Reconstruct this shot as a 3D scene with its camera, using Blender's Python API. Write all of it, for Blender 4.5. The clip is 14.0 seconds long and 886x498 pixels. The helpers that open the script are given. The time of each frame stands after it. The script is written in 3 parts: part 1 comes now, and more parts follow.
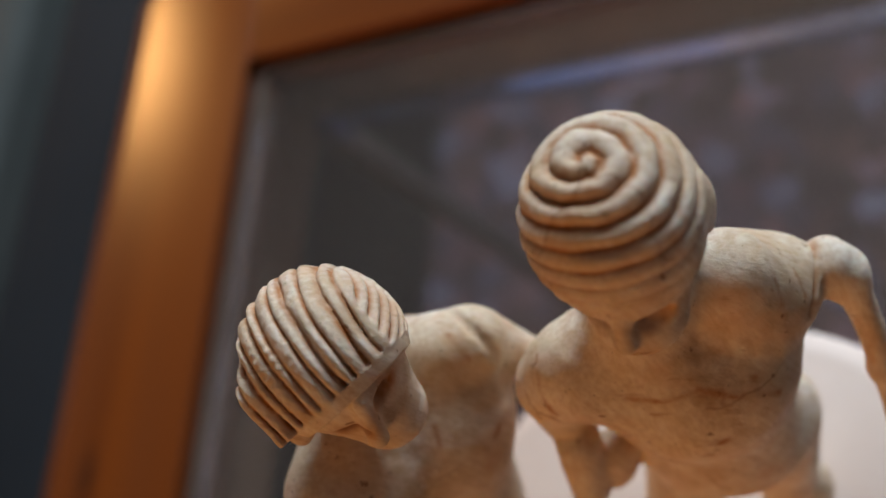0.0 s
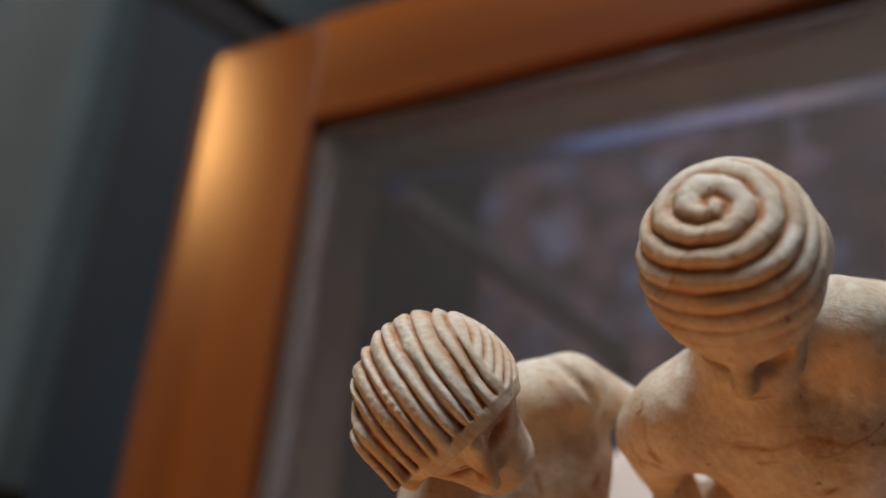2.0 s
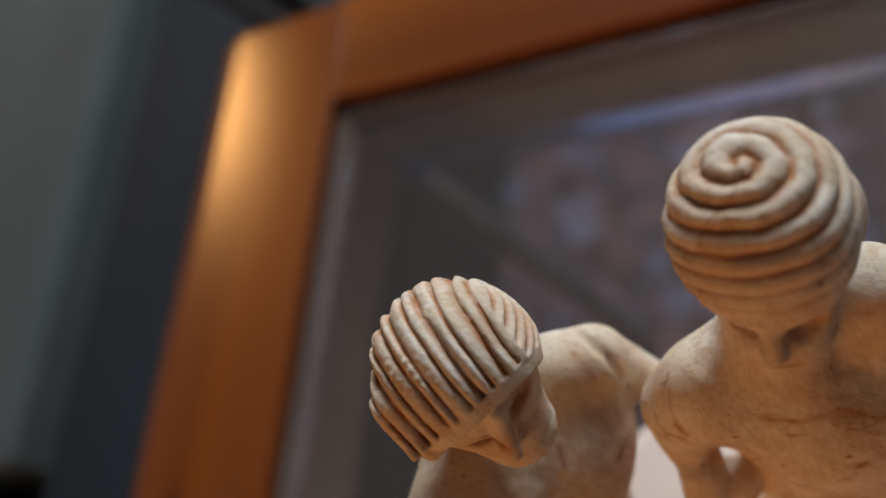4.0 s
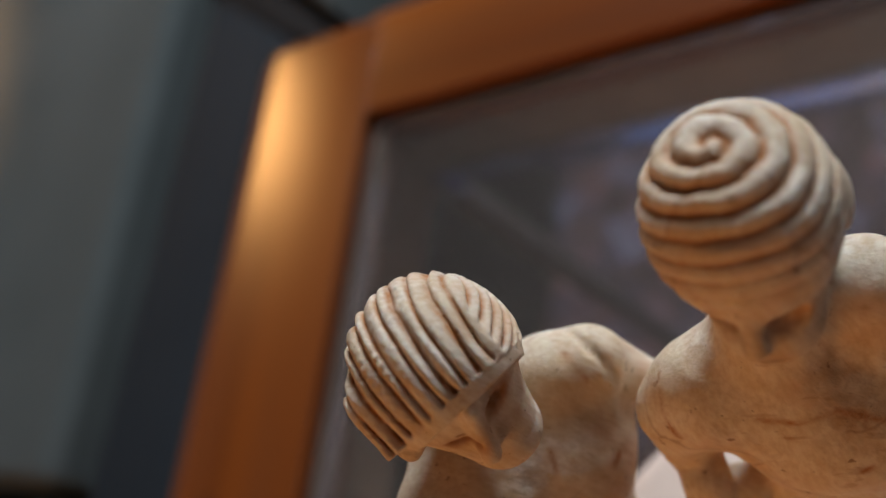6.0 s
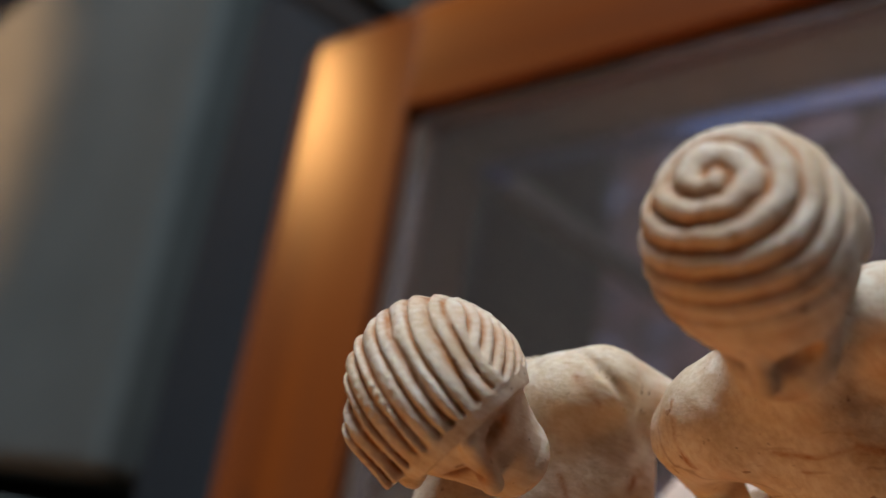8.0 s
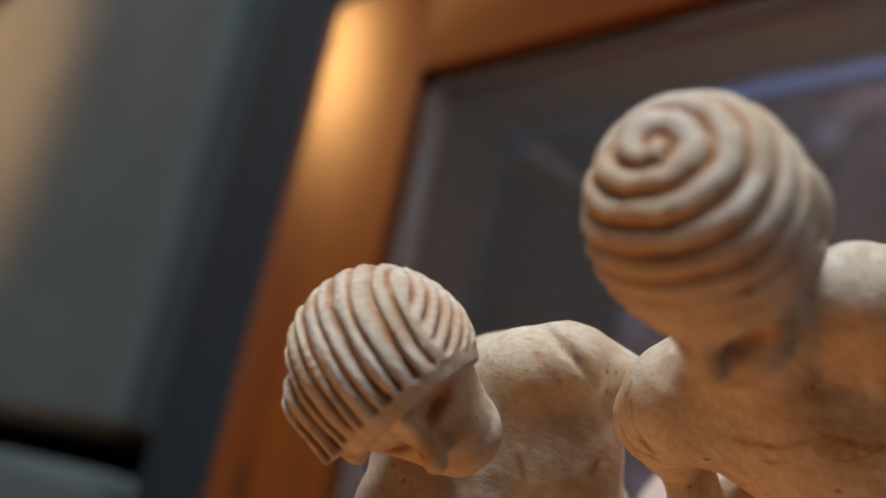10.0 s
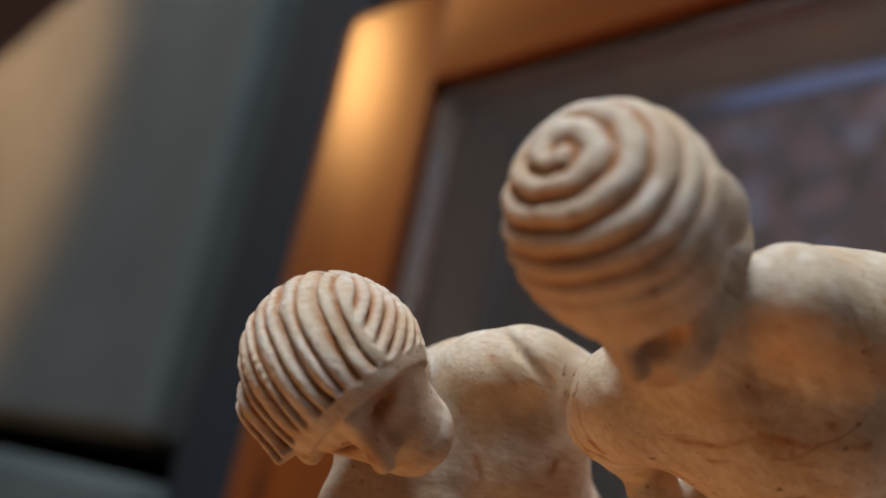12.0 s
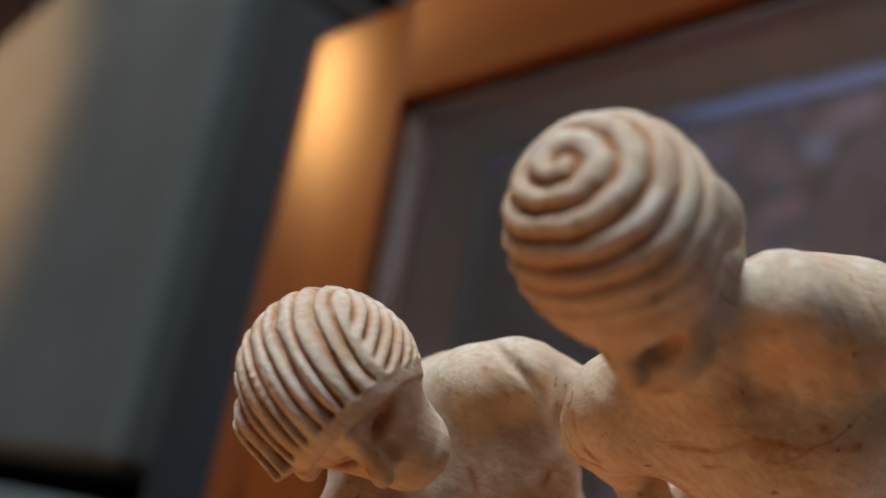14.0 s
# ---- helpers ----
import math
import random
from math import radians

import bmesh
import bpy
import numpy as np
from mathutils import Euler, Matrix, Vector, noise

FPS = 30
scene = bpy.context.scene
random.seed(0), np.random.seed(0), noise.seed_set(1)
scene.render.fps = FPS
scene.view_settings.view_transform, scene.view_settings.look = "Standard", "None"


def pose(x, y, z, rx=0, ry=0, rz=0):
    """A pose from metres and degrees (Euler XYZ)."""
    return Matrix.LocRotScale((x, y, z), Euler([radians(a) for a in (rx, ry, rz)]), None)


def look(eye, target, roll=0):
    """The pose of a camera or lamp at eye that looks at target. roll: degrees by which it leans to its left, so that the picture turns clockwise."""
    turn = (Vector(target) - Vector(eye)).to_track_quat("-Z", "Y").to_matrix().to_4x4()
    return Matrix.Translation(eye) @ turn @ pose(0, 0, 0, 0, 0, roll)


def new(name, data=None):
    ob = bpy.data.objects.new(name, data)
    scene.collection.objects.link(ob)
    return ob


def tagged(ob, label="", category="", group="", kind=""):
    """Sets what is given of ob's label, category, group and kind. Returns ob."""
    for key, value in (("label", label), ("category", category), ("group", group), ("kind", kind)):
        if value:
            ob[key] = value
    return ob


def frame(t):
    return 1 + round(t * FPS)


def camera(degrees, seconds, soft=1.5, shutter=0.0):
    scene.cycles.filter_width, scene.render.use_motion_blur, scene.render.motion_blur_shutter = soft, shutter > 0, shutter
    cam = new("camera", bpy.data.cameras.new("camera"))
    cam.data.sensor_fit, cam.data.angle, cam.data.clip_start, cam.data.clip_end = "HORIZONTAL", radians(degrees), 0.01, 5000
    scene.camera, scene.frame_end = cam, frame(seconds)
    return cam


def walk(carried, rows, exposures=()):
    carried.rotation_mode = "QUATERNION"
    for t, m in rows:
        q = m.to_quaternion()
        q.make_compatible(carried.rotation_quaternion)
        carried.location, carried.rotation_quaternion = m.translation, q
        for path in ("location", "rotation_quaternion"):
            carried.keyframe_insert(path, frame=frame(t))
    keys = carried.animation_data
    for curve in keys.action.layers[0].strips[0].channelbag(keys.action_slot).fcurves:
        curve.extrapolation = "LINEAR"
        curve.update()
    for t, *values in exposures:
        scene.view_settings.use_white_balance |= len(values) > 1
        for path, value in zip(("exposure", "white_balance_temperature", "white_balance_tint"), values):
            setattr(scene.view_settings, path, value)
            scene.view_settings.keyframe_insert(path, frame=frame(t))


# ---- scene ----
cam = camera(45.4, 14.0)
PATH = [
    (0, (0.3760, 0.1230, 0.7490), (0.1203, 0.2867, 0.3518), -57.74),
    (0.5, (0.3800, 0.1180, 0.7590), (0.1215, 0.2937, 0.3688), -56.55),
    (1, (0.3810, 0.1190, 0.7590), (0.1195, 0.3045, 0.3753), -55.84),
    (1.5, (0.3750, 0.1210, 0.7560), (0.1124, 0.3113, 0.3754), -55.42),
    (2, (0.3660, 0.1180, 0.7570), (0.1014, 0.3085, 0.3779), -55.06),
    (2.5, (0.3620, 0.1180, 0.7560), (0.0970, 0.3055, 0.3757), -55.41),
    (3, (0.3640, 0.1200, 0.7520), (0.0990, 0.3062, 0.3711), -55.93),
    (3.5, (0.3630, 0.1170, 0.7540), (0.0944, 0.3017, 0.3749), -55.97),
    (6, (0.3720, 0.1150, 0.7400), (0.0745, 0.3062, 0.3865), -57.56),
    (6.5, (0.3730, 0.1170, 0.7390), (0.0724, 0.3099, 0.3891), -57.62),
    (7, (0.3750, 0.1190, 0.7370), (0.0681, 0.3095, 0.3913), -58.08),
    (9.5, (0.3780, 0.1290, 0.7240), (0.0434, 0.2915, 0.3899), -60.72),
    (10, (0.3820, 0.1290, 0.7200), (0.0450, 0.2903, 0.3877), -60.46),
    (10.5, (0.3850, 0.1270, 0.7200), (0.0450, 0.2880, 0.3907), -60.88),
    (11, (0.3870, 0.1290, 0.7160), (0.0433, 0.2935, 0.3923), -60.79),
    (11.5, (0.3900, 0.1310, 0.7140), (0.0433, 0.2942, 0.3928), -61.17),
    (12, (0.3960, 0.1300, 0.7130), (0.0432, 0.2908, 0.3972), -61.84),
    (12.5, (0.3950, 0.1260, 0.7160), (0.0431, 0.2907, 0.4013), -61.69),
    (13, (0.3970, 0.1280, 0.7190), (0.0465, 0.2930, 0.4030), -61.43),
    (13.5, (0.3960, 0.1270, 0.7180), (0.0489, 0.2971, 0.4009), -61.64),
    (14, (0.3930, 0.1280, 0.7170), (0.0549, 0.3003, 0.3914), -61.34),
]
walk(cam, [(t, look(eye, target, roll)) for t, eye, target, roll in PATH])
cam.data.dof.use_dof = True
cam.data.dof.focus_distance = 0.166
cam.data.dof.aperture_fstop = 9.0

# ---- light: a cool window beyond the table, two unseen warm spots over the sofa, an added warm fill behind the viewer ----
world = bpy.data.worlds.new("sky")
scene.world = world
world.use_nodes = True
wn = world.node_tree
sky = wn.nodes.new("ShaderNodeTexSky")
sky.sky_type = "NISHITA"
sky.sun_disc = False
sky.sun_elevation = radians(35)
sky.sun_rotation = radians(20)
wn.links.new(sky.outputs[0], wn.nodes["Background"].inputs[0])
wn.nodes["Background"].inputs[1].default_value = 0.12


def lamp(name, kind, where, target, power, color, size):
    data = bpy.data.lights.new(name, kind)
    data.energy, data.color = power, color
    ob = new(name, data)
    ob.matrix_world = look(where, target)
    if kind == "AREA":
        data.shape, data.size, data.size_y = "RECTANGLE", size[0], size[1]
    elif kind == "SPOT":
        data.spot_size, data.spot_blend, data.shadow_soft_size = size
    else:
        data.shadow_soft_size = size[0]
    return ob


lamp("window_daylight", "AREA", (0.70, 2.57, 1.88), (0.3, 0.2, 0.6), 86, (0.77, 0.88, 1.0), (1.2, 0.9))
# lamps out of view, inferred from the warm pools; cones set to match them
lamp("lamp_bulb", "SPOT", (-1.30, 1.32, 0.98), (-0.07, 0.385, 0.44), 44, (1.0, 0.49, 0.16), (radians(16), 1.0, 0.16))
lamp("sofa_lamp_bulb", "SPOT", (-0.98, 0.78, 1.25), (-0.76, 0.50, 0.405), 112, (1.0, 0.50, 0.20), (radians(41.5), 0.3, 0.05))
# added warm fill for the figures' undersides, no lamp is known here
lamp("warm_fill", "POINT", (-0.20, -1.30, 0.66), (0.3, 0.2, 0.6), 26.5, (1.0, 0.44, 0.115), (0.25,))


# ---- materials ----
def material(name, base, rough=0.6, metal=0.0):
    mat = bpy.data.materials.new(name)
    mat.use_nodes = True
    b = mat.node_tree.nodes["Principled BSDF"]
    b.inputs["Base Color"].default_value = (*base, 1)
    b.inputs["Roughness"].default_value = rough
    b.inputs["Metallic"].default_value = metal
    return mat, mat.node_tree, b


def node(tree, kind, **values):
    n = tree.nodes.new(kind)
    for key, value in values.items():
        n.inputs[key.replace("_", " ")].default_value = value
    return n


def space(tree, scale=(1, 1, 1), turn=(0, 0, 0)):
    co = tree.nodes.new("ShaderNodeTexCoord")
    mp = node(tree, "ShaderNodeMapping", Scale=scale, Rotation=turn)
    tree.links.new(co.outputs["Object"], mp.inputs[0])
    return mp.outputs[0]


def ramp(tree, fac, stops):
    r = tree.nodes.new("ShaderNodeValToRGB")
    while len(r.color_ramp.elements) < len(stops):
        r.color_ramp.elements.new(0.5)
    for el, (at, col) in zip(r.color_ramp.elements, stops):
        el.position, el.color = at, (*col, 1)
    tree.links.new(fac, r.inputs[0])
    return r.outputs[0]


def mix(tree, fac, a, b, how="MIX"):
    m = tree.nodes.new("ShaderNodeMix")
    m.data_type, m.blend_type = "RGBA", how
    if isinstance(fac, float):
        m.inputs[0].default_value = fac
    else:
        tree.links.new(fac, m.inputs[0])
    for k, v in ((6, a), (7, b)):
        if isinstance(v, tuple):
            m.inputs[k].default_value = (*v, 1)
        else:
            tree.links.new(v, m.inputs[k])
    return m.outputs[2]


def noise_of(tree, at, scale, detail=4.0, rough=0.55, lean=0.0):
    n = node(tree, "ShaderNodeTexNoise", Scale=scale, Detail=detail, Roughness=rough, Distortion=lean)
    tree.links.new(at, n.inputs["Vector"])
    return n.outputs["Fac"]


def relief(tree, b, height, strength, depth):
    n = node(tree, "ShaderNodeBump", Strength=strength, Distance=depth)
    tree.links.new(height, n.inputs["Height"])
    tree.links.new(n.outputs[0], b.inputs["Normal"])


def carved_wood():
    """Pale close-grained wood, oiled, browned in the knife cuts, with shade of the face hollows painted in."""
    mat, t, b = material("carved_boxwood", (0.6, 0.45, 0.28), 0.5)
    at = space(t)
    broad = noise_of(t, at, 75.0, 4.0, 0.6)
    col = ramp(t, broad, [(0.34, (0.66, 0.50, 0.33)), (0.5, (0.76, 0.63, 0.48)), (0.66, (0.83, 0.75, 0.64))])
    grain = noise_of(t, space(t, (900, 900, 70)), 1.0, 3.0)
    col = mix(t, ramp(t, grain, [(0.35, (0.35, 0.35, 0.35)), (0.6, (0, 0, 0))]), col, (0.5, 0.30, 0.14))
    red = ramp(t, noise_of(t, at, 95.0, 4.0), [(0.50, (0, 0, 0)), (0.68, (0.4, 0.4, 0.4))])
    col = mix(t, red, col, (0.64, 0.36, 0.20))
    smudge = ramp(t, noise_of(t, space(t, (130, 130, 45)), 1.0, 5.0, 0.65), [(0.52, (0, 0, 0)), (0.70, (0.6, 0.6, 0.6))])
    col = mix(t, smudge, col, (0.44, 0.25, 0.12))
    scratch = ramp(t, noise_of(t, space(t, (60, 700, 260), (0.4, 0.9, 0.3)), 1.0, 3.0), [(0.62, (0, 0, 0)), (0.70, (0.4, 0.4, 0.4))])
    col = mix(t, scratch, col, (0.42, 0.22, 0.10))
    flecks = ramp(t, noise_of(t, at, 420.0, 2.0), [(0.69, (0, 0, 0)), (0.74, (0.7, 0.7, 0.7))])
    col = mix(t, flecks, col, (0.22, 0.09, 0.035))
    cells = node(t, "ShaderNodeTexVoronoi", Scale=38.0)
    cells.feature = "DISTANCE_TO_EDGE"
    warp = node(t, "ShaderNodeTexNoise", Scale=70.0, Detail=3.0)
    t.links.new(at, warp.inputs["Vector"])
    drift = t.nodes.new("ShaderNodeVectorMath")
    drift.operation = "MULTIPLY_ADD"
    t.links.new(warp.outputs["Color"], drift.inputs[0])
    drift.inputs[1].default_value = (0.012, 0.012, 0.012)
    t.links.new(at, drift.inputs[2])
    t.links.new(drift.outputs[0], cells.inputs["Vector"])
    crack = mix(t, ramp(t, noise_of(t, at, 48.0, 2.0), [(0.55, (0, 0, 0)), (0.63, (1, 1, 1))]), (0.0, 0.0, 0.0),
                ramp(t, cells.outputs["Distance"], [(0.004, (0.45, 0.45, 0.45)), (0.016, (0, 0, 0))]))
    col = mix(t, crack, col, (0.27, 0.11, 0.045))
    # brown follows groove depth; its eye and cheek part is painted shade
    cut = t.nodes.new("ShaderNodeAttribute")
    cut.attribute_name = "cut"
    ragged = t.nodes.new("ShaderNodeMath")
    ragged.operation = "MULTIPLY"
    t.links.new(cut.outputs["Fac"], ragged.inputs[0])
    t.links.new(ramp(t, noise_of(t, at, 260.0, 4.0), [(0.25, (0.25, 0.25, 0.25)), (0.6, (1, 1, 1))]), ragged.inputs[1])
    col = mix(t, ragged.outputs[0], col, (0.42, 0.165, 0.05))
    t.links.new(col, b.inputs["Base Color"])
    rough = ramp(t, broad, [(0.3, (0.56, 0.56, 0.56)), (0.7, (0.74, 0.74, 0.74))])
    t.links.new(rough, b.inputs["Roughness"])
    b.inputs["Specular IOR Level"].default_value = 0.35
    b.inputs["Subsurface Weight"].default_value = 0.12
    b.inputs["Subsurface Radius"].default_value = (0.0025, 0.0012, 0.0005)
    relief(t, b, mix(t, 0.4, noise_of(t, space(t, (1, 1.6, 0.55), (0.5, 0.2, 0.9)), 820.0, 6.0, 0.7), grain), 0.7, 0.0004)
    return mat


def stained_wood(name, along, light=1.0, knot=None):
    """Orange-brown varnished wood with the grain along one axis."""
    mat, t, b = material(name, (0.35, 0.12, 0.03), 0.32)
    sc = [60, 60, 60]
    sc[along] = 4
    fine = noise_of(t, space(t, tuple(sc)), 1.0, 6.0, 0.6, 0.6)
    sc2 = [16, 16, 16]
    sc2[along] = 1.2
    broad = noise_of(t, space(t, tuple(sc2)), 1.0, 2.0, 0.5, 0.8)
    c = [(0.10, 0.019, 0.002), (0.195, 0.044, 0.004), (0.285, 0.073, 0.008)]
    c = [tuple(v * light for v in k) for k in c]
    col = ramp(t, broad, [(0.3, c[0]), (0.52, c[1]), (0.75, c[2])])
    col = mix(t, ramp(t, fine, [(0.38, (0.5, 0.5, 0.5)), (0.6, (0, 0, 0))]), col, (0.15 * light, 0.04 * light, 0.01 * light))
    if knot:
        gap = t.nodes.new("ShaderNodeVectorMath")
        gap.operation = "DISTANCE"
        t.links.new(space(t, (1.0, 0.45, 1.0)), gap.inputs[0])
        gap.inputs[1].default_value = (knot[0], knot[1] * 0.45, knot[2])
        col = mix(t, ramp(t, gap.outputs["Value"], [(0.002, (0.85, 0.85, 0.85)), (0.006, (0, 0, 0))]), col, (0.045, 0.012, 0.004))
    t.links.new(col, b.inputs["Base Color"])
    b.inputs["Coat Weight"].default_value = 0.13
    b.inputs["Coat Roughness"].default_value = 0.42
    relief(t, b, fine, 0.2, 0.0006)
    return mat


def cloth(name, dark, light, weave=900.0):
    mat, t, b = material(name, light, 0.85)
    at = space(t)
    col = ramp(t, noise_of(t, at, 7.0, 4.0), [(0.3, dark), (0.7, light)])
    w = t.nodes.new("ShaderNodeTexWave")
    w.inputs["Scale"].default_value = weave / 6
    w.inputs["Distortion"].default_value = 2.0
    t.links.new(at, w.inputs["Vector"])
    col = mix(t, ramp(t, w.outputs["Fac"], [(0.2, (0.25, 0.25, 0.25)), (0.6, (0, 0, 0))]), col, tuple(v * 0.6 for v in dark))
    t.links.new(col, b.inputs["Base Color"])
    b.inputs["Specular IOR Level"].default_value = 0.12
    folds = mix(t, 0.5, noise_of(t, at, 400.0), noise_of(t, space(t, (1, 2.2, 1), (0, 0, 0.5)), 9.0, 3.0))
    relief(t, b, mix(t, 0.6, w.outputs["Fac"], folds), 0.5, 0.003)
    return mat


def rug_pile():
    """Deep plum pile with rose and slate-blue tufts."""
    mat, t, b = material("rug_pile", (0.1, 0.06, 0.08), 0.95)
    at = space(t)
    v = node(t, "ShaderNodeTexVoronoi", Scale=46.0)
    t.links.new(at, v.inputs["Vector"])
    sep = t.nodes.new("ShaderNodeSeparateColor")
    t.links.new(v.outputs["Color"], sep.inputs[0])
    col = ramp(t, sep.outputs[0], [(0.0, (0.04, 0.024, 0.024)), (0.35, (0.10, 0.055, 0.05)), (0.6, (0.06, 0.05, 0.075)),
                                   (0.8, (0.20, 0.10, 0.10)), (1.0, (0.16, 0.18, 0.28))])
    col = mix(t, ramp(t, noise_of(t, at, 9.0), [(0.4, (0, 0, 0)), (0.65, (0.7, 0.7, 0.7))]), col, (0.055, 0.03, 0.04))
    t.links.new(col, b.inputs["Base Color"])
    relief(t, b, noise_of(t, at, 160.0, 6.0), 0.8, 0.01)
    return mat


def mottled(name, a, c, scale, rough, depth=0.001, metal=0.0):
    mat, t, b = material(name, a, rough, metal)
    at = space(t)
    n = noise_of(t, at, scale, 6.0)
    t.links.new(ramp(t, n, [(0.3, a), (0.7, c)]), b.inputs["Base Color"])
    relief(t, b, noise_of(t, at, scale * 9, 4.0), 0.3, depth)
    return mat


FIGURE = carved_wood()
STILE_WOOD = stained_wood("varnished_wood_stile", 1, 1.0, (0.021, 0.164, 0.45))
RAIL_WOOD = stained_wood("varnished_wood_rail", 0, 1.0)
APRON_WOOD = mottled("grey_brown_apron_wood", (0.115, 0.078, 0.052), (0.155, 0.108, 0.075), 26, 0.6, 0.0004)
BEAD = mottled("tarnished_bead", (0.075, 0.050, 0.036), (0.11, 0.078, 0.058), 30, 0.85, 0.0005)
# the blue tint puts reflected sky into the metal's colour
SKY_TINT_METAL = mottled("sky_tinted_metal", (0.30, 0.42, 0.80), (0.38, 0.50, 0.88), 40, 0.14, 0.0001, 0.85)
GREY_CLOTH = cloth("grey_green_cloth", (0.079, 0.092, 0.091), (0.112, 0.127, 0.125))
# the weaker light on the front band is put into this darker grey
RAIL_CLOTH = cloth("shaded_grey_cloth", (0.016, 0.022, 0.028), (0.024, 0.031, 0.038))
DARK_CLOTH = cloth("near_black_cloth", (0.012, 0.012, 0.013), (0.022, 0.022, 0.023))
LEG_METAL = mottled("dull_leg_metal", (0.055, 0.05, 0.05), (0.085, 0.078, 0.08), 30, 0.6, 0.0003)
RUG = rug_pile()
PLASTER = mottled("pale_pink_plaster", (0.70, 0.57, 0.49), (0.78, 0.67, 0.60), 18, 0.6)
WALL = mottled("wall_paint", (0.15, 0.12, 0.095), (0.19, 0.155, 0.125), 3, 0.8)
CEIL = mottled("ceiling_paint", (0.25, 0.20, 0.155), (0.30, 0.25, 0.20), 3, 0.8)
FLOOR = stained_wood("floor_boards", 0, 0.4)
GLASS, gt, gb = material("veiled_glass", (0.94, 0.90, 0.86), 0.03)
# the small diffuse share paints a brownish reflection veil into the pane
gb.inputs["Transmission Weight"].default_value = 0.982
gb.inputs["IOR"].default_value = 1.45
smear = noise_of(gt, space(gt), 14.0, 5.0)
gt.links.new(ramp(gt, smear, [(0.35, (0.02, 0.02, 0.02)), (0.75, (0.12, 0.12, 0.12))]), gb.inputs["Roughness"])


# ---- mesh helpers ----
def part(name, bm, mat, parent=None, label="", smooth=False):
    me = bpy.data.meshes.new(name)
    bm.to_mesh(me)
    bm.free()
    me.materials.append(mat)
    for p in me.polygons:
        p.use_smooth = smooth
    ob = new(name, me)
    ob.parent = parent
    return tagged(ob, label)


def slab(corners, z0, z1, bevel=0.0, segments=3):
    """An upright prism on a polygon, with softened edges."""
    bm = bmesh.new()
    low = [bm.verts.new((x, y, z0)) for x, y in corners]
    top = [bm.verts.new((x, y, z1)) for x, y in corners]
    n = len(corners)
    bm.faces.new(low[::-1])
    bm.faces.new(top)
    for i in range(n):
        j = (i + 1) % n
        bm.faces.new((low[i], low[j], top[j], top[i]))
    bmesh.ops.recalc_face_normals(bm, faces=bm.faces[:])
    if bevel:
        bmesh.ops.bevel(bm, geom=bm.edges[:], offset=bevel, segments=segments, profile=0.5, affect="EDGES")
    return bm


def block(x0, x1, y0, y1, z0, z1, bevel=0.0, segments=3):
    return slab([(x0, y0), (x1, y0), (x1, y1), (x0, y1)], z0, z1, bevel, segments)


# ---- the room ----
def setting(name, bm, mat, label, category):
    return tagged(part(name, bm, mat), label, category, kind="structure")


setting("floor", block(-2.6, 2.6, -2.6, 2.6, -0.1, 0.0), FLOOR, "dark brown boarded floor of the room", "floor")
# ceiling and walls are unseen, toned to set the bounce light
setting("ceiling", block(-2.6, 2.6, -2.6, 2.6, 2.5, 2.6), CEIL, "plain dim beige ceiling of the room", "ceiling")
setting("wall_west", block(-2.7, -2.6, -2.6, 2.6, 0, 2.5), WALL, "plain warm brown-grey painted wall", "wall")
setting("wall_east", block(2.6, 2.7, -2.6, 2.6, 0, 2.5), WALL, "plain warm brown-grey painted wall", "wall")


def wall_with_opening(name, y0, y1, x0, x1, z0, z1):
    whole = bmesh.new()
    for a, b, c, d in ((-2.6, x0, 0, 2.5), (x1, 2.6, 0, 2.5), (x0, x1, 0, z0), (x0, x1, z1, 2.5)):
        piece = block(a, b, y0, y1, c, d)
        tmp = bpy.data.meshes.new("piece")
        piece.to_mesh(tmp)
        piece.free()
        whole.from_mesh(tmp)
        bpy.data.meshes.remove(tmp)
    setting(name, whole, WALL, "plain warm brown-grey wall with an unseen opening to the sky", "wall")


wall_with_opening("wall_north", 2.6, 2.7, 0.0, 1.4, 1.38, 2.38)
# south opening is added so that the blue bar has sky to reflect
wall_with_opening("wall_south", -2.7, -2.6, -2.5, 0.12, 1.48, 1.92)

rug = tagged(part("rug", block(-1.3, 1.7, -1.1, 2.0, 0.0, 0.02, 0.006), RUG), "dark plum mottled rug with rose and blue tufts", "rug")

# ---- the glass-topped table ----
TOP = 0.45
table = tagged(new("coffee_table"), "orange-brown varnished wooden coffee table with a glass top", "coffee table")
XL, XR, YN, YF = -0.0132, 0.80, -0.34, 0.4035
IL, IR, IN, IF = 0.0715, 0.724, -0.278, 0.3475


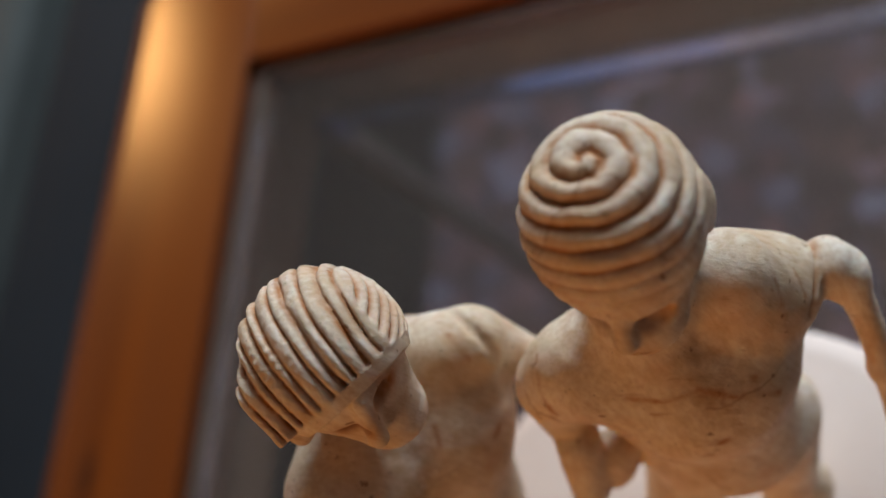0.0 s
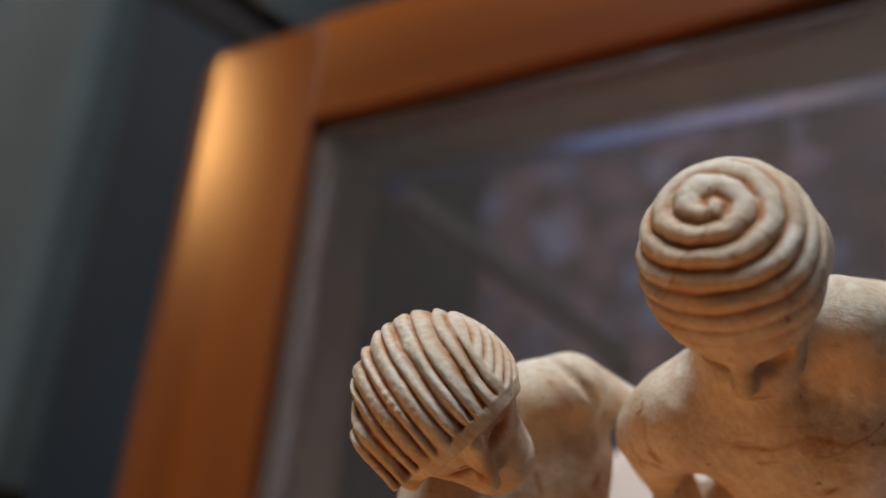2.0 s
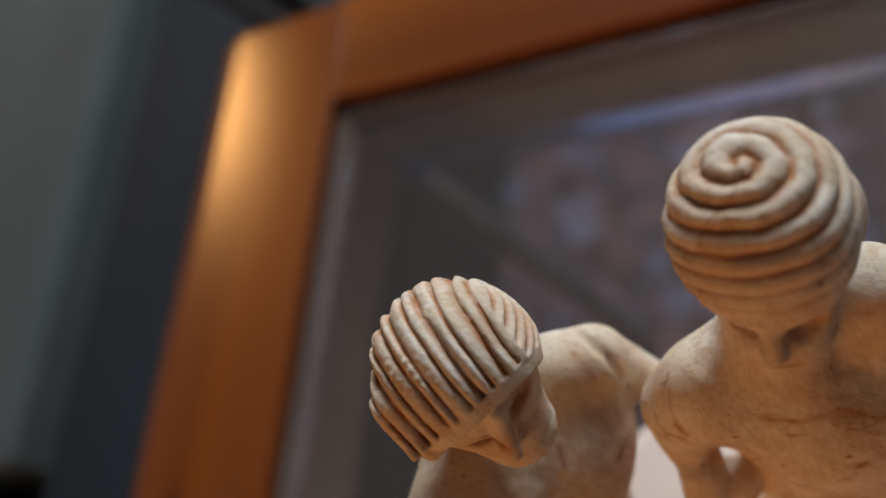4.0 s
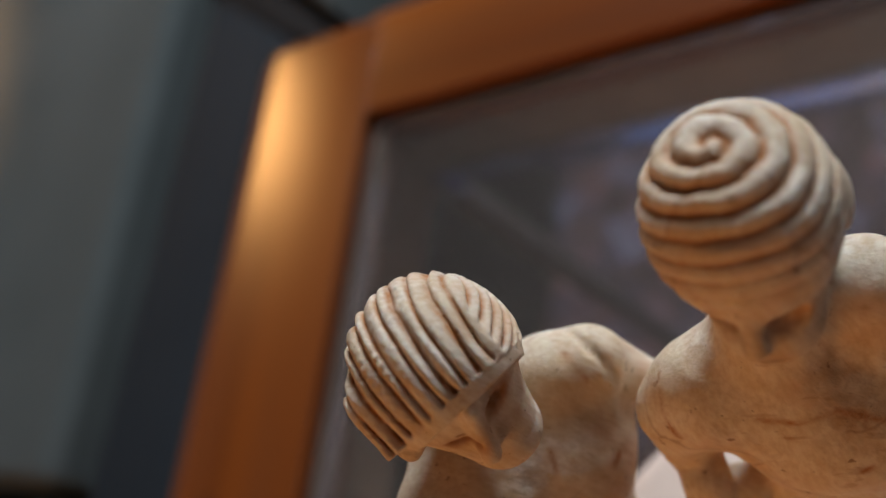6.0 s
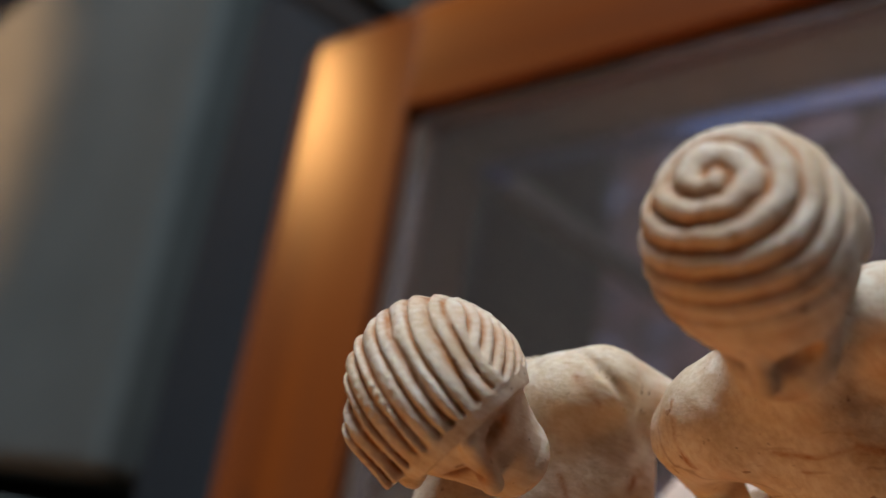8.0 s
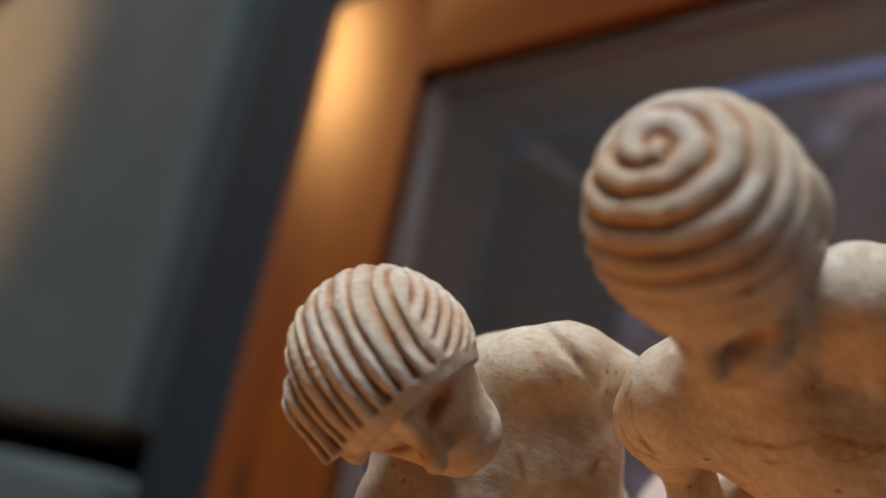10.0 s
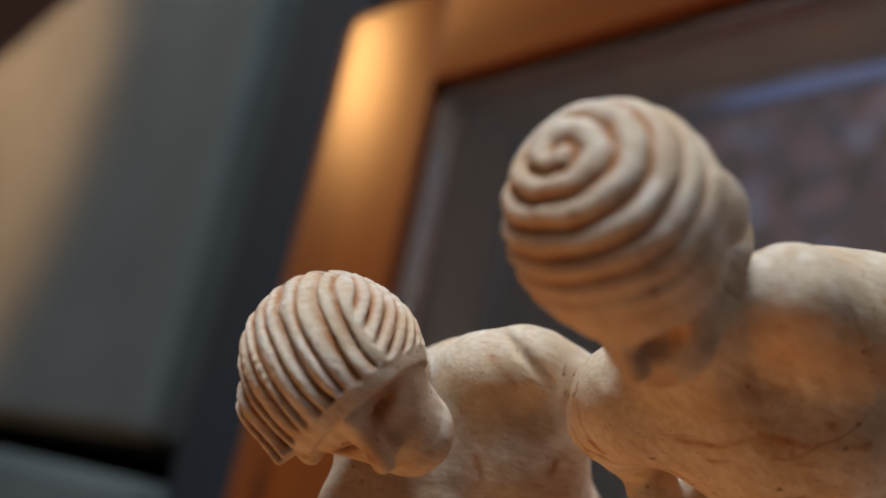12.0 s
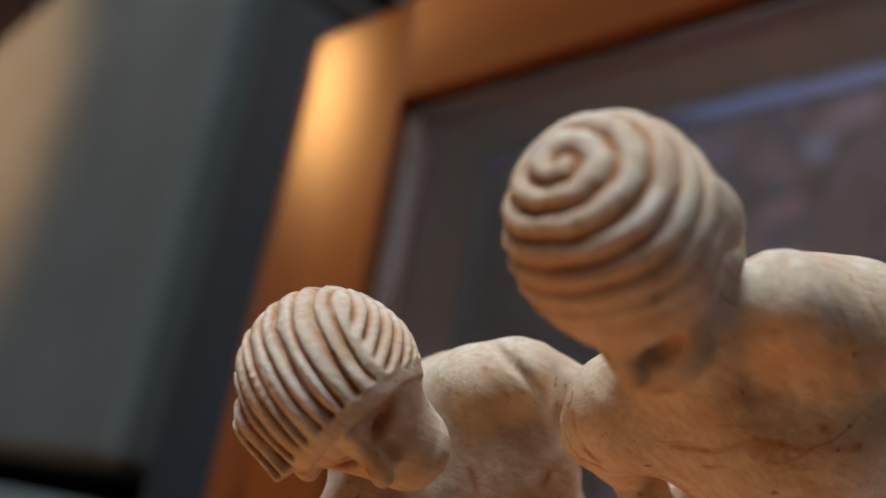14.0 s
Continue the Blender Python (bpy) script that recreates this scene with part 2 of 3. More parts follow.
def stick(length, width, round_out, round_in, soft_ends):
    """A moulded frame member along x: the outer top edge broadly chamfered, the inner one slightly rounded."""
    flat = round_out * 0.55
    prof = [(0.0, -0.028), (0.0, -flat), (round_out * 0.06, -flat * 0.82), (round_out * 0.16, -flat * 0.68)]
    prof += [(round_out * 0.82, -flat * 0.16), (round_out * 0.93, -flat * 0.05), (round_out * 1.10, 0.0)]
    for k in range(0, 5):
        a = k / 4 * math.pi / 2
        prof.append((width - round_in * (1 - math.sin(a)), -round_in * (1 - math.cos(a))))
    prof.append((width, -0.028))
    bm = bmesh.new()
    cuts = [0.0, 0.0015, 0.004, 0.008, length - 0.008, length - 0.004, length - 0.0015, length]
    sink = [k * soft_ends for k in (0.008, 0.004, 0.0015, 0.0, 0.0, 0.0015, 0.004, 0.008)]
    rows = [[bm.verts.new((x, y, z - (k if z > -0.027 else 0.0))) for y, z in prof] for x, k in zip(cuts, sink)]
    for a, b in zip(rows, rows[1:]):
        for i in range(len(prof)):
            j = (i + 1) % len(prof)
            bm.faces.new((a[i], a[j], b[j], b[i]))
    bm.faces.new(rows[0][::-1])
    bm.faces.new(rows[-1])
    bmesh.ops.recalc_face_normals(bm, faces=bm.faces[:])
    return bm


def member(name, length, width, mat, m, rounding=0.016):
    bm = stick(length, width, rounding, 0.0004, 0.8 if rounding > 0.01 else 0.0)
    bmesh.ops.transform(bm, matrix=m, verts=bm.verts[:])
    return part(name, bm, mat, table, "", True)


member("frame_stile", YF - YN, IL - XL, STILE_WOOD, pose(XL, YF, TOP, 0, 0, -90))
member("frame_stile", YF - YN, XR - IR, STILE_WOOD, pose(XR, YN, TOP, 0, 0, 90))
member("frame_rail", IR - IL + 0.012, YF - IF, RAIL_WOOD, pose(IR + 0.006, YF, TOP - 0.00015, 0, 0, 180), 0.005)
member("frame_rail", IR - IL + 0.012, IN - YN, RAIL_WOOD, pose(IL - 0.006, YN, TOP - 0.00015), 0.005)
for x0, x1, y0, y1 in ((IL, IL + 0.010, IN, IF), (IR - 0.010, IR, IN, IF), (IL + 0.010, IR - 0.010, IF - 0.006, IF), (IL + 0.010, IR - 0.010, IN, IN + 0.006)):
    part("glazing_bead", block(x0, x1, y0, y1, TOP - 0.016, TOP - 0.006, 0.002, 2), BEAD, table, "dull greyish bead round the glass")
AX, AY = 0.053, 0.360
for x0, x1, y0, y1 in ((AX - 0.02, AX, IN - 0.03, AY), (XR - AX, XR - AX + 0.02, IN - 0.03, AY), (AX - 0.02, XR - AX + 0.02, AY, AY + 0.02), (AX - 0.02, XR - AX + 0.02, IN - 0.05, IN - 0.03)):
    part("apron", block(x0, x1, y0, y1, TOP - 0.080, TOP - 0.028, 0.001, 1), APRON_WOOD, table, "grey-brown apron board")
# stands in for a blue reflection; facet tilted to mirror sky towards the camera
lip = bmesh.new()
ends = [[lip.verts.new((x, y, z)) for y, z in ((0.3505, 0.364), (0.3560, 0.364), (0.3560, 0.3743), (0.3545, 0.3748), (0.3505, 0.3702))] for x in (AX, XR - AX)]
for i in range(5):
    j = (i + 1) % 5
    lip.faces.new((ends[0][i], ends[0][j], ends[1][j], ends[1][i]))
lip.faces.new(ends[0][::-1])
lip.faces.new(ends[1])
bmesh.ops.recalc_face_normals(lip, faces=lip.faces[:])
part("reflection_bar", lip, SKY_TINT_METAL, table, "thin metal bar under the glass, tinted blue for reflected sky")
# added end pieces for a bluish glint, no such fitting is known
for x in (0.0535, XR - AX - 0.0125):
    part("rail_end_glint", block(x, x + 0.012, 0.3475, 0.3500, 0.358, 0.3755, 0.0008, 2), SKY_TINT_METAL, table, "small added piece at the bar's end, tinted blue for a glint")
for x in (0.032, XR - 0.052):
    for y in (-0.328, 0.3605):
        part("leg", block(x, x + 0.013, y, y + 0.013, 0.02, TOP - 0.0802, 0.002, 2), LEG_METAL, table, "slim dull grey metal leg")
glass = part("glass_top", block(IL + 0.0103, IR - 0.0103, IN + 0.0063, IF - 0.0063, TOP - 0.010, TOP - 0.004), GLASS, table, "slightly smeared glass pane with a painted brownish veil")
glass.visible_shadow = False

# ---- the grey seat beside the table ----
sofa = tagged(new("sofa"), "grey-green cloth sofa with shade-darkened edge, beside the table", "sofa")
part("cushion", slab([(-0.95, 0.225), (-0.176, 0.188), (-0.176, 0.700), (-0.95, 0.525)], 0.28, 0.405, 0.014, 5), GREY_CLOTH, sofa, "grey-green seat cushion", True)
part("cushion", slab([(-0.95, -0.22), (-0.176, -0.22), (-0.176, 0.169), (-0.95, 0.206)], 0.28, 0.405, 0.014, 5), GREY_CLOTH, sofa, "grey-green seat cushion", True)
part("front_band", slab([(-0.138, -0.22), (-0.018, -0.22), (-0.018, 0.43), (-0.126, 0.505), (-0.138, 0.512)], 0.28, 0.40, 0.004, 3), RAIL_CLOTH, sofa, "padded front band, its shade held in the dark grey", True)
# dark prism put where the corner gap is only in shade
part("shadow_gap", slab([(-0.018, 0.434), (-0.018, 0.452), (-0.108, 0.53), (-0.157, 0.56), (-0.157, 0.524)], 0.28, 0.392, 0.003, 2), DARK_CLOTH, sofa, "black prism standing in for the shadow gap across the corner", True)
part("corner_pad", slab([(-0.024, 0.466), (-0.024, 0.70), (-0.157, 0.70), (-0.157, 0.566), (-0.105, 0.534)], 0.28, 0.40, 0.004, 2), GREY_CLOTH, sofa, "grey-green corner pad", True)
part("sofa_base", block(-0.95, -0.10, -0.20, 0.90, 0.02, 0.278, 0.01, 2), DARK_CLOTH, sofa, "black underframe")


# ---- the carved figures ----
def vec(p):
    return np.array(p, float)


def ball(p, c, radii, axes=None):
    q = p - vec(c)
    if axes is not None:
        q = q @ np.array(axes).T
    r = vec(radii)
    k = np.linalg.norm(q / r, axis=-1)
    g = np.linalg.norm(q / (r * r), axis=-1) + 1e-9
    return k * (k - 1.0) / g


def limb(p, a, ra, b, rb):
    a, b = vec(a), vec(b)
    ab = b - a
    h = np.clip(((p - a) @ ab) / (ab @ ab), 0, 1)
    return np.linalg.norm(p - a - h[..., None] * ab, axis=-1) - (ra + (rb - ra) * h)


def blend(a, b, k):
    h = np.clip(0.5 + 0.5 * (b - a) / k, 0, 1)
    return b + (a - b) * h - k * h * (1 - h)


def scoop(a, b, k):
    return -blend(-a, b, k)


def surface(fn, lo, hi, step):
    """A closed mesh on fn = 0, by surface nets: verts and quads."""
    lo, hi = vec(lo), vec(hi)
    n = np.ceil((hi - lo) / step).astype(int) + 1
    ax = [lo[i] + step * np.arange(n[i]) for i in range(3)]
    val = np.empty(tuple(n))
    for i in range(n[0]):
        gy, gz = np.meshgrid(ax[1], ax[2], indexing="ij")
        val[i] = fn(np.stack([np.full_like(gy, ax[0][i]), gy, gz], -1))
    ins = val < 0
    total = np.zeros(tuple(n - 1) + (3,))
    count = np.zeros(tuple(n - 1))
    crossings = []
    for d in range(3):
        e = [(d + 1) % 3, (d + 2) % 3]
        s0 = [slice(None)] * 3
        s1 = [slice(None)] * 3
        s0[d], s1[d] = slice(0, -1), slice(1, None)
        a, b = val[tuple(s0)], val[tuple(s1)]
        cr = np.argwhere((a < 0) != (b < 0))
        cr = cr[(cr[:, e[0]] > 0) & (cr[:, e[1]] > 0) & (cr[:, e[0]] < n[e[0]] - 1) & (cr[:, e[1]] < n[e[1]] - 1)]
        va, vb = a[tuple(cr.T)], b[tuple(cr.T)]
        pt = cr.astype(float)
        pt[:, d] += va / (va - vb)
        quad = []
        for o0, o1 in ((0, 0), (-1, 0), (-1, -1), (0, -1)):
            c = cr.copy()
            c[:, e[0]] += o0
            c[:, e[1]] += o1
            np.add.at(total, tuple(c.T), pt)
            np.add.at(count, tuple(c.T), 1)
            quad.append(c)
        crossings.append((quad, va < 0))
    index = np.full(tuple(n - 1), -1)
    used = count > 0
    index[used] = np.arange(used.sum())
    verts = lo + step * total[used] / count[used][:, None]
    faces = []
    for quad, inside in crossings:
        q = np.stack([index[tuple(c.T)] for c in quad], -1)
        q[~inside] = q[~inside][:, ::-1]
        faces.append(q)
    faces = np.concatenate(faces)
    eps = step * 0.3
    for _ in range(2):
        f0 = fn(verts)
        g = np.stack([fn(verts + eps * np.eye(3)[i]) - fn(verts - eps * np.eye(3)[i]) for i in range(3)], -1) / (2 * eps)
        move = -f0[:, None] * g / np.maximum((g * g).sum(-1, keepdims=True), 0.2)
        verts = verts + np.clip(move, -step * 0.5, step * 0.5)
    return verts, faces


def frame_of(up, front):
    up, front = vec(up), vec(front)
    up = up / np.linalg.norm(up)
    front = front - up * (front @ up)
    front /= np.linalg.norm(front)
    return np.array([front, np.cross(up, front), up])   # rows: front, side, up


def wobble(p, s):
    return np.sin(p[..., 0] * s + 1.3) * np.sin(p[..., 1] * s * 1.13 + 0.4) * np.sin(p[..., 2] * s * 0.91 + 2.1)


def carve(name, pieces, label):
    """One statue mesh from closed surfaces; each piece: sdf, box, step, and how brown its cuts and hollows are
    coloured.
    """
    vs, fs, cs, off = [], [], [], 0
    for fn, lo, hi, step, cut in pieces:
        v, f = surface(fn, lo, hi, step)
        vs.append(v), fs.append(f + off), cs.append(cut(v))
        off += len(v)
    v, f, c = np.concatenate(vs), np.concatenate(fs), np.concatenate(cs)
    base = vec((v[:, 0].mean(), v[:, 1].mean(), v[:, 2].min()))
    me = bpy.data.meshes.new(name)
    me.from_pydata((v - base).tolist(), [], f.tolist())
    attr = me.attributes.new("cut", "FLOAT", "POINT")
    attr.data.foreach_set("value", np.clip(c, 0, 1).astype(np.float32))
    me.materials.append(FIGURE)
    me.polygons.foreach_set("use_smooth", [True] * len(me.polygons))
    ob = new(name, me)
    ob.location = base
    return tagged(ob, label, "figurine", "carved figures on the base")


# the figure with combed-forward hair and a fillet
L_C = vec((0.2711, 0.1607, 0.6166))
L_AX = frame_of((0.265, -0.129, 0.945), (0.552, -0.790, -0.267))


def l_strands(q):
    """1 on a strand's ridge, 0 in the cut beside it."""
    f, s, u = q[..., 0] + 0.03 * q[..., 1], q[..., 1] - 0.03 * q[..., 0], q[..., 2]
    bend = s * (1 + 6.0 * f) + 0.00012 * np.sin(f * 520 + s * 700)
    ph = bend / 0.00245 + 0.10 * np.sin(bend * 1500) + 0.07 * np.sin(f * 380 + s * 900) * np.sin(u * 300) + 0.2
    top = np.abs(np.sin(ph * np.pi)) ** 0.6
    side = np.abs(np.sin(((u * 0.85 - f * 0.5) / 0.0022 + 0.3) * np.pi)) ** 0.6
    w = np.clip((s - 0.0104) / 0.0006, 0, 1)
    return top * (1 - w) + side * w


def l_line(q):
    return 0.94 * q[..., 0] - 0.344 * q[..., 2] + 0.10 * q[..., 1] - 0.0052


L_EYES = [vec((0.0112, 0.0056, 0.0022)), vec((0.0122, -0.0030, 0.0002))]


def l_head(p):
    q = (p - L_C) @ L_AX.T
    skull = ball(q, (-0.0018, 0, 0.0000), (0.0133, 0.0130, 0.0137))
    line = l_line(q)
    tuft = limb(q, (-0.0005, -0.0108, 0.0042), 0.0034, (0.0076, -0.0106, 0.0018), 0.0026)
    hair = blend(skull, tuft, 0.003) - 0.0009 + 0.0015 * (1 - l_strands(q)) * (0.85 + 0.6 * wobble(q, 420)) + 0.00025 * wobble(q, 330)
    hair = scoop(hair, -line, 0.0006)
    jaw = limb(q, (0.0024, 0.0002, -0.0030), 0.0102, (0.0086, 0.0004, -0.0136), 0.0070)
    face = blend(skull + 0.0009, jaw, 0.003)
    face = blend(face, limb(q, (0.0102, 0.0018, 0.0056), 0.0014, (0.0142, -0.0010, -0.0040), 0.0018), 0.0012)
    for side, at in zip((1, -1), L_EYES):
        face = scoop(face, ball(q, at, (0.0026, 0.0029, 0.0012)), 0.0009)
        for drop in (0.0, 0.0020):
            face = scoop(face, limb(q, at + vec((0.0026, -0.0010 * side, -0.0044 - drop)), 0.0003, at + vec((0.0016, 0.0028 * side, -0.0080 - drop)), 0.0003), 0.0006)
    face = scoop(face, ball(q, (0.0164, -0.0004, -0.0090), (0.0022, 0.0036, 0.0006)), 0.0005)
    fillet = np.maximum(blend(face, skull, 0.001) - 0.0007, np.abs(line - 0.0006) - 0.0012)
    d = blend(np.minimum(hair, face), fillet, 0.0003)
    lock = ball(q, (0.0035, -0.0118, -0.0042), (0.0046, 0.0026, 0.0026))
    d = blend(d, lock, 0.0014)
    d = blend(d, limb(q, (-0.003, -0.001, -0.010), 0.0060, (-0.006, -0.002, -0.026), 0.0066), 0.003)
    return d + 0.00008 * wobble(q, 700) + np.clip(-line / 0.001, 0, 1) * (0.00008 * wobble(q * vec((1.0, 1.9, 0.8)), 2300) + 0.00010 * wobble(q * vec((2.6, 0.7, 1.3)), 1500) * (0.5 + wobble(q, 230)))


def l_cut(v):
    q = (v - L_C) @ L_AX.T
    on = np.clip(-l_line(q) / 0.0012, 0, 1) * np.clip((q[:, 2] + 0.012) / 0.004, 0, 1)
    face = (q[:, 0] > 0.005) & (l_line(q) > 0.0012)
    # eye hollows and cheek creases carry painted shade on top of the groove brown
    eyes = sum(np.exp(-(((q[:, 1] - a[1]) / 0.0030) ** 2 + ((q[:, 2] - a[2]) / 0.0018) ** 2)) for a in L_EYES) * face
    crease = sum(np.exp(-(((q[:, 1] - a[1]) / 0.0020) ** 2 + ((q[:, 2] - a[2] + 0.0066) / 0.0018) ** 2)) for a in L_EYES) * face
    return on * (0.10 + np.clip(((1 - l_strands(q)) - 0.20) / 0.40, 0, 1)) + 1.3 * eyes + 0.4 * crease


def l_body(p):
    d = limb(p, (0.2560, 0.1560, 0.5936), 0.0067, (0.2616, 0.1637, 0.5752), 0.0082)
    d = blend(d, ball(p, (0.2611, 0.1629, 0.5733), (0.0174, 0.0171, 0.0175)), 0.008)
    d = blend(d, limb(p, (0.2719, 0.1700, 0.5868), 0.0068, (0.2765, 0.1727, 0.5823), 0.0067), 0.008)
    d = blend(d, limb(p, (0.2754, 0.1750, 0.5765), 0.0055, (0.2829, 0.1726, 0.5615), 0.0040), 0.003)
    d = blend(d, limb(p, (0.2581, 0.1429, 0.5936), 0.0084, (0.2533, 0.1349, 0.5811), 0.0085), 0.008)
    d = blend(d, limb(p, (0.2563, 0.1409, 0.5918), 0.0072, (0.2512, 0.1271, 0.5730), 0.0060), 0.004)
    d = blend(d, limb(p, (0.2527, 0.1439, 0.5800), 0.0121, (0.2582, 0.1581, 0.5705), 0.0161), 0.010)
    d = blend(d, limb(p, (0.2572, 0.1606, 0.5682), 0.0165, (0.2513, 0.1405, 0.5339), 0.0156), 0.008)
    d = blend(d, limb(p, (0.2424, 0.1392, 0.5333), 0.0125, (0.2105, 0.1248, 0.4787), 0.0080), 0.006)
    d = blend(d, limb(p, (0.2513, 0.1402, 0.5279), 0.0120, (0.2259, 0.1294, 0.4707), 0.0080), 0.006)
    for a, b in zip(L_LINES[0][1], L_LINES[0][1][1:]):
        d = scoop(d, limb(p, a, 0.0006, b, 0.0006), 0.0014)
    return d + 0.0003 * wobble(p, 260) + 0.0001 * wobble(p, 900)


# the figure with coiled hair
R_C = vec((0.3206, 0.1781, 0.6207))
R_AX = frame_of((0.12, 0.03, 0.99), (-0.05, -0.98, -0.12))


R_MID = vec((-0.0014, -0.0006, -0.0026))
R_CROWN = frame_of((-0.1, 0.0, 1.0), (1, 0, 0))


def r_coil(q):
    """1 on a coil's ridge, 0 in the cut beside it."""
    w = (q - R_MID) @ R_CROWN.T
    f, s, u = w[..., 0], w[..., 1], w[..., 2]
    th = np.arctan2(np.hypot(f, s), u)
    az = np.arctan2(s, f)
    lean = 0.313 * np.sin(az) + 0.816 * np.cos(az) - 0.227 * np.sin(2 * az) + 0.259 * np.cos(2 * az)
    ph = 3.274 * th + az / (2 * np.pi) - 0.801 + th * lean + 0.025 * np.sin(6 * az + 4 * th) + 0.02 * np.sin(11 * az - 7 * th)
    return 1 - (1 - np.abs(np.sin(ph * np.pi)) ** 0.68) * np.clip(1.28 - 0.56 * th, 0.15, 1)


def r_hair(q):
    return np.clip((q[..., 2] + 0.0100 + np.clip(-q[..., 0], 0, 1) * 0.4) / 0.0022, 0, 1)


def r_head(p):
    q = (p - R_C) @ R_AX.T
    skull = ball(q, R_MID, (0.0142, 0.0131, 0.0148))
    hair = skull - 0.0003 + 0.0016 * (1 - r_coil(q)) * r_hair(q) * (0.9 + 0.5 * wobble(q, 380))
    jaw = limb(q, (0.0020, 0.0002, -0.008), 0.0106, (0.0078, 0.0004, -0.0166), 0.0076)
    d = blend(hair + 0.0010 * (1 - r_hair(q)), jaw, 0.003)
    d = blend(d, limb(q, (0.0125, 0, -0.0080), 0.0011, (0.0148, 0, -0.0128), 0.0018), 0.0014)
    for side in (-1, 1):
        d = scoop(d, ball(q, (0.0128, 0.0052 * side, -0.0106), (0.0036, 0.0034, 0.0022)), 0.0010)
    d = blend(d, ball(q, (-0.0045, 0.0112, -0.0076), (0.0040, 0.0016, 0.0060)), 0.0012)
    d = scoop(d, ball(q, (0.0150, 0, -0.0175), (0.0020, 0.0038, 0.0006)), 0.0006)
    d = blend(d, limb(q, (-0.002, 0, -0.010), 0.0070, (-0.007, 0.001, -0.028), 0.0080), 0.004)
    return d + 0.00008 * wobble(q, 700) + r_hair(q) * (0.00006 * wobble(q * vec((1.0, 1.7, 1.2)), 2300) + 0.00009 * wobble(q * vec((1.4, 0.7, 2.4)), 1300) * (0.5 + wobble(q, 260)))


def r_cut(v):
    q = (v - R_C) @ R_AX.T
    # eye sockets darkened in the colour, as shade
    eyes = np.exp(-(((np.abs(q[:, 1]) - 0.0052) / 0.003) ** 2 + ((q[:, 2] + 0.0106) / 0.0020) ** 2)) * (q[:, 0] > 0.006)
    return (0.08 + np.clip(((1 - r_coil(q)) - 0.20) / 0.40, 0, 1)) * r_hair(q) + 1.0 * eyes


R_SEAM = vec((0.3362, 0.1875, 0.5696))
R_ARM = vec((0.3410, 0.1868, 0.5625)) - vec((0.3328, 0.1873, 0.5692))
R_ARM /= np.linalg.norm(R_ARM)


def r_seam(p):
    q = p - R_SEAM
    return np.exp(-((q @ R_ARM) / 0.00042) ** 2) * (np.linalg.norm(q, axis=-1) < 0.011)


def r_body(p):
    d = limb(p, (0.3155, 0.1772, 0.5965), 0.0090, (0.3092, 0.1724, 0.5777), 0.0103)
    d = blend(d, ball(p, (0.3128, 0.1721, 0.5631), (0.0188, 0.0170, 0.0173)), 0.008)
    d = blend(d, ball(p, (0.2978, 0.1672, 0.5781), (0.0093, 0.0091, 0.0122)), 0.008)
    d = blend(d, limb(p, (0.3245, 0.1815, 0.5713), 0.0107, (0.3289, 0.1842, 0.5672), 0.0090), 0.007)
    d = blend(d, limb(p, (0.3261, 0.1804, 0.5849), 0.0078, (0.3266, 0.1811, 0.5730), 0.0089), 0.006)
    d = blend(d, limb(p, (0.3380, 0.1869, 0.5663), 0.0052, (0.3395, 0.1867, 0.5627), 0.0052), 0.0015)
    d = blend(d, limb(p, (0.3413, 0.1858, 0.5638), 0.0029, (0.3435, 0.1739, 0.5438), 0.0024), 0.002)
    d = blend(d, limb(p, (0.3435, 0.1739, 0.5438), 0.0025, (0.3434, 0.1561, 0.5004), 0.0027), 0.003)
    d = blend(d, limb(p, (0.2912, 0.1652, 0.5756), 0.0071, (0.2859, 0.1627, 0.5578), 0.0051), 0.004)
    d = blend(d, limb(p, (0.2888, 0.1572, 0.5577), 0.0046, (0.2856, 0.1512, 0.5444), 0.0042), 0.002)
    for a, b in (((0.2857, 0.1549, 0.5534), (0.2845, 0.1493, 0.5431)), ((0.2873, 0.1560, 0.5516), (0.2864, 0.1510, 0.5413)), ((0.2886, 0.1572, 0.5500), (0.2882, 0.1531, 0.5397))):
        d = blend(d, limb(p, a, 0.0022, b, 0.0016), 0.0006)
    d = blend(d, limb(p, (0.2913, 0.1575, 0.5483), 0.0044, (0.2893, 0.1556, 0.5388), 0.0035), 0.002)
    d = blend(d, limb(p, (0.3121, 0.1717, 0.5593), 0.0161, (0.3101, 0.1669, 0.5295), 0.0155), 0.008)
    d = blend(d, limb(p, (0.3027, 0.1651, 0.5316), 0.0105, (0.2865, 0.1536, 0.4895), 0.0085), 0.006)
    d = blend(d, limb(p, (0.2865, 0.1536, 0.4895), 0.0085, (0.2717, 0.1508, 0.4311), 0.0060), 0.004)
    d = blend(d, limb(p, (0.3165, 0.1708, 0.5222), 0.0103, (0.3090, 0.1616, 0.4769), 0.0071), 0.006)
    d = blend(d, limb(p, (0.3121, 0.1615, 0.4762), 0.0075, (0.3003, 0.1595, 0.4201), 0.0060), 0.004)
    return d + 0.0006 * r_seam(p) + 0.0003 * wobble(p, 260) + 0.0001 * wobble(p, 900)


def grow(c, r):
    return vec(c) - r, vec(c) + r


def line_tone(v, lines):
    """How dark the cracks, spots and body creases are coloured at the points v; each line: its half width and its
    corners.
    """
    dark = np.zeros(len(v))
    for r, ends in lines:
        for a, b in zip(ends, ends[1:]):
            dark = np.maximum(dark, np.exp(-(np.maximum(limb(v, a, 0.0, b, 0.0), 0) / (r * 1.3)) ** 2))
    return dark


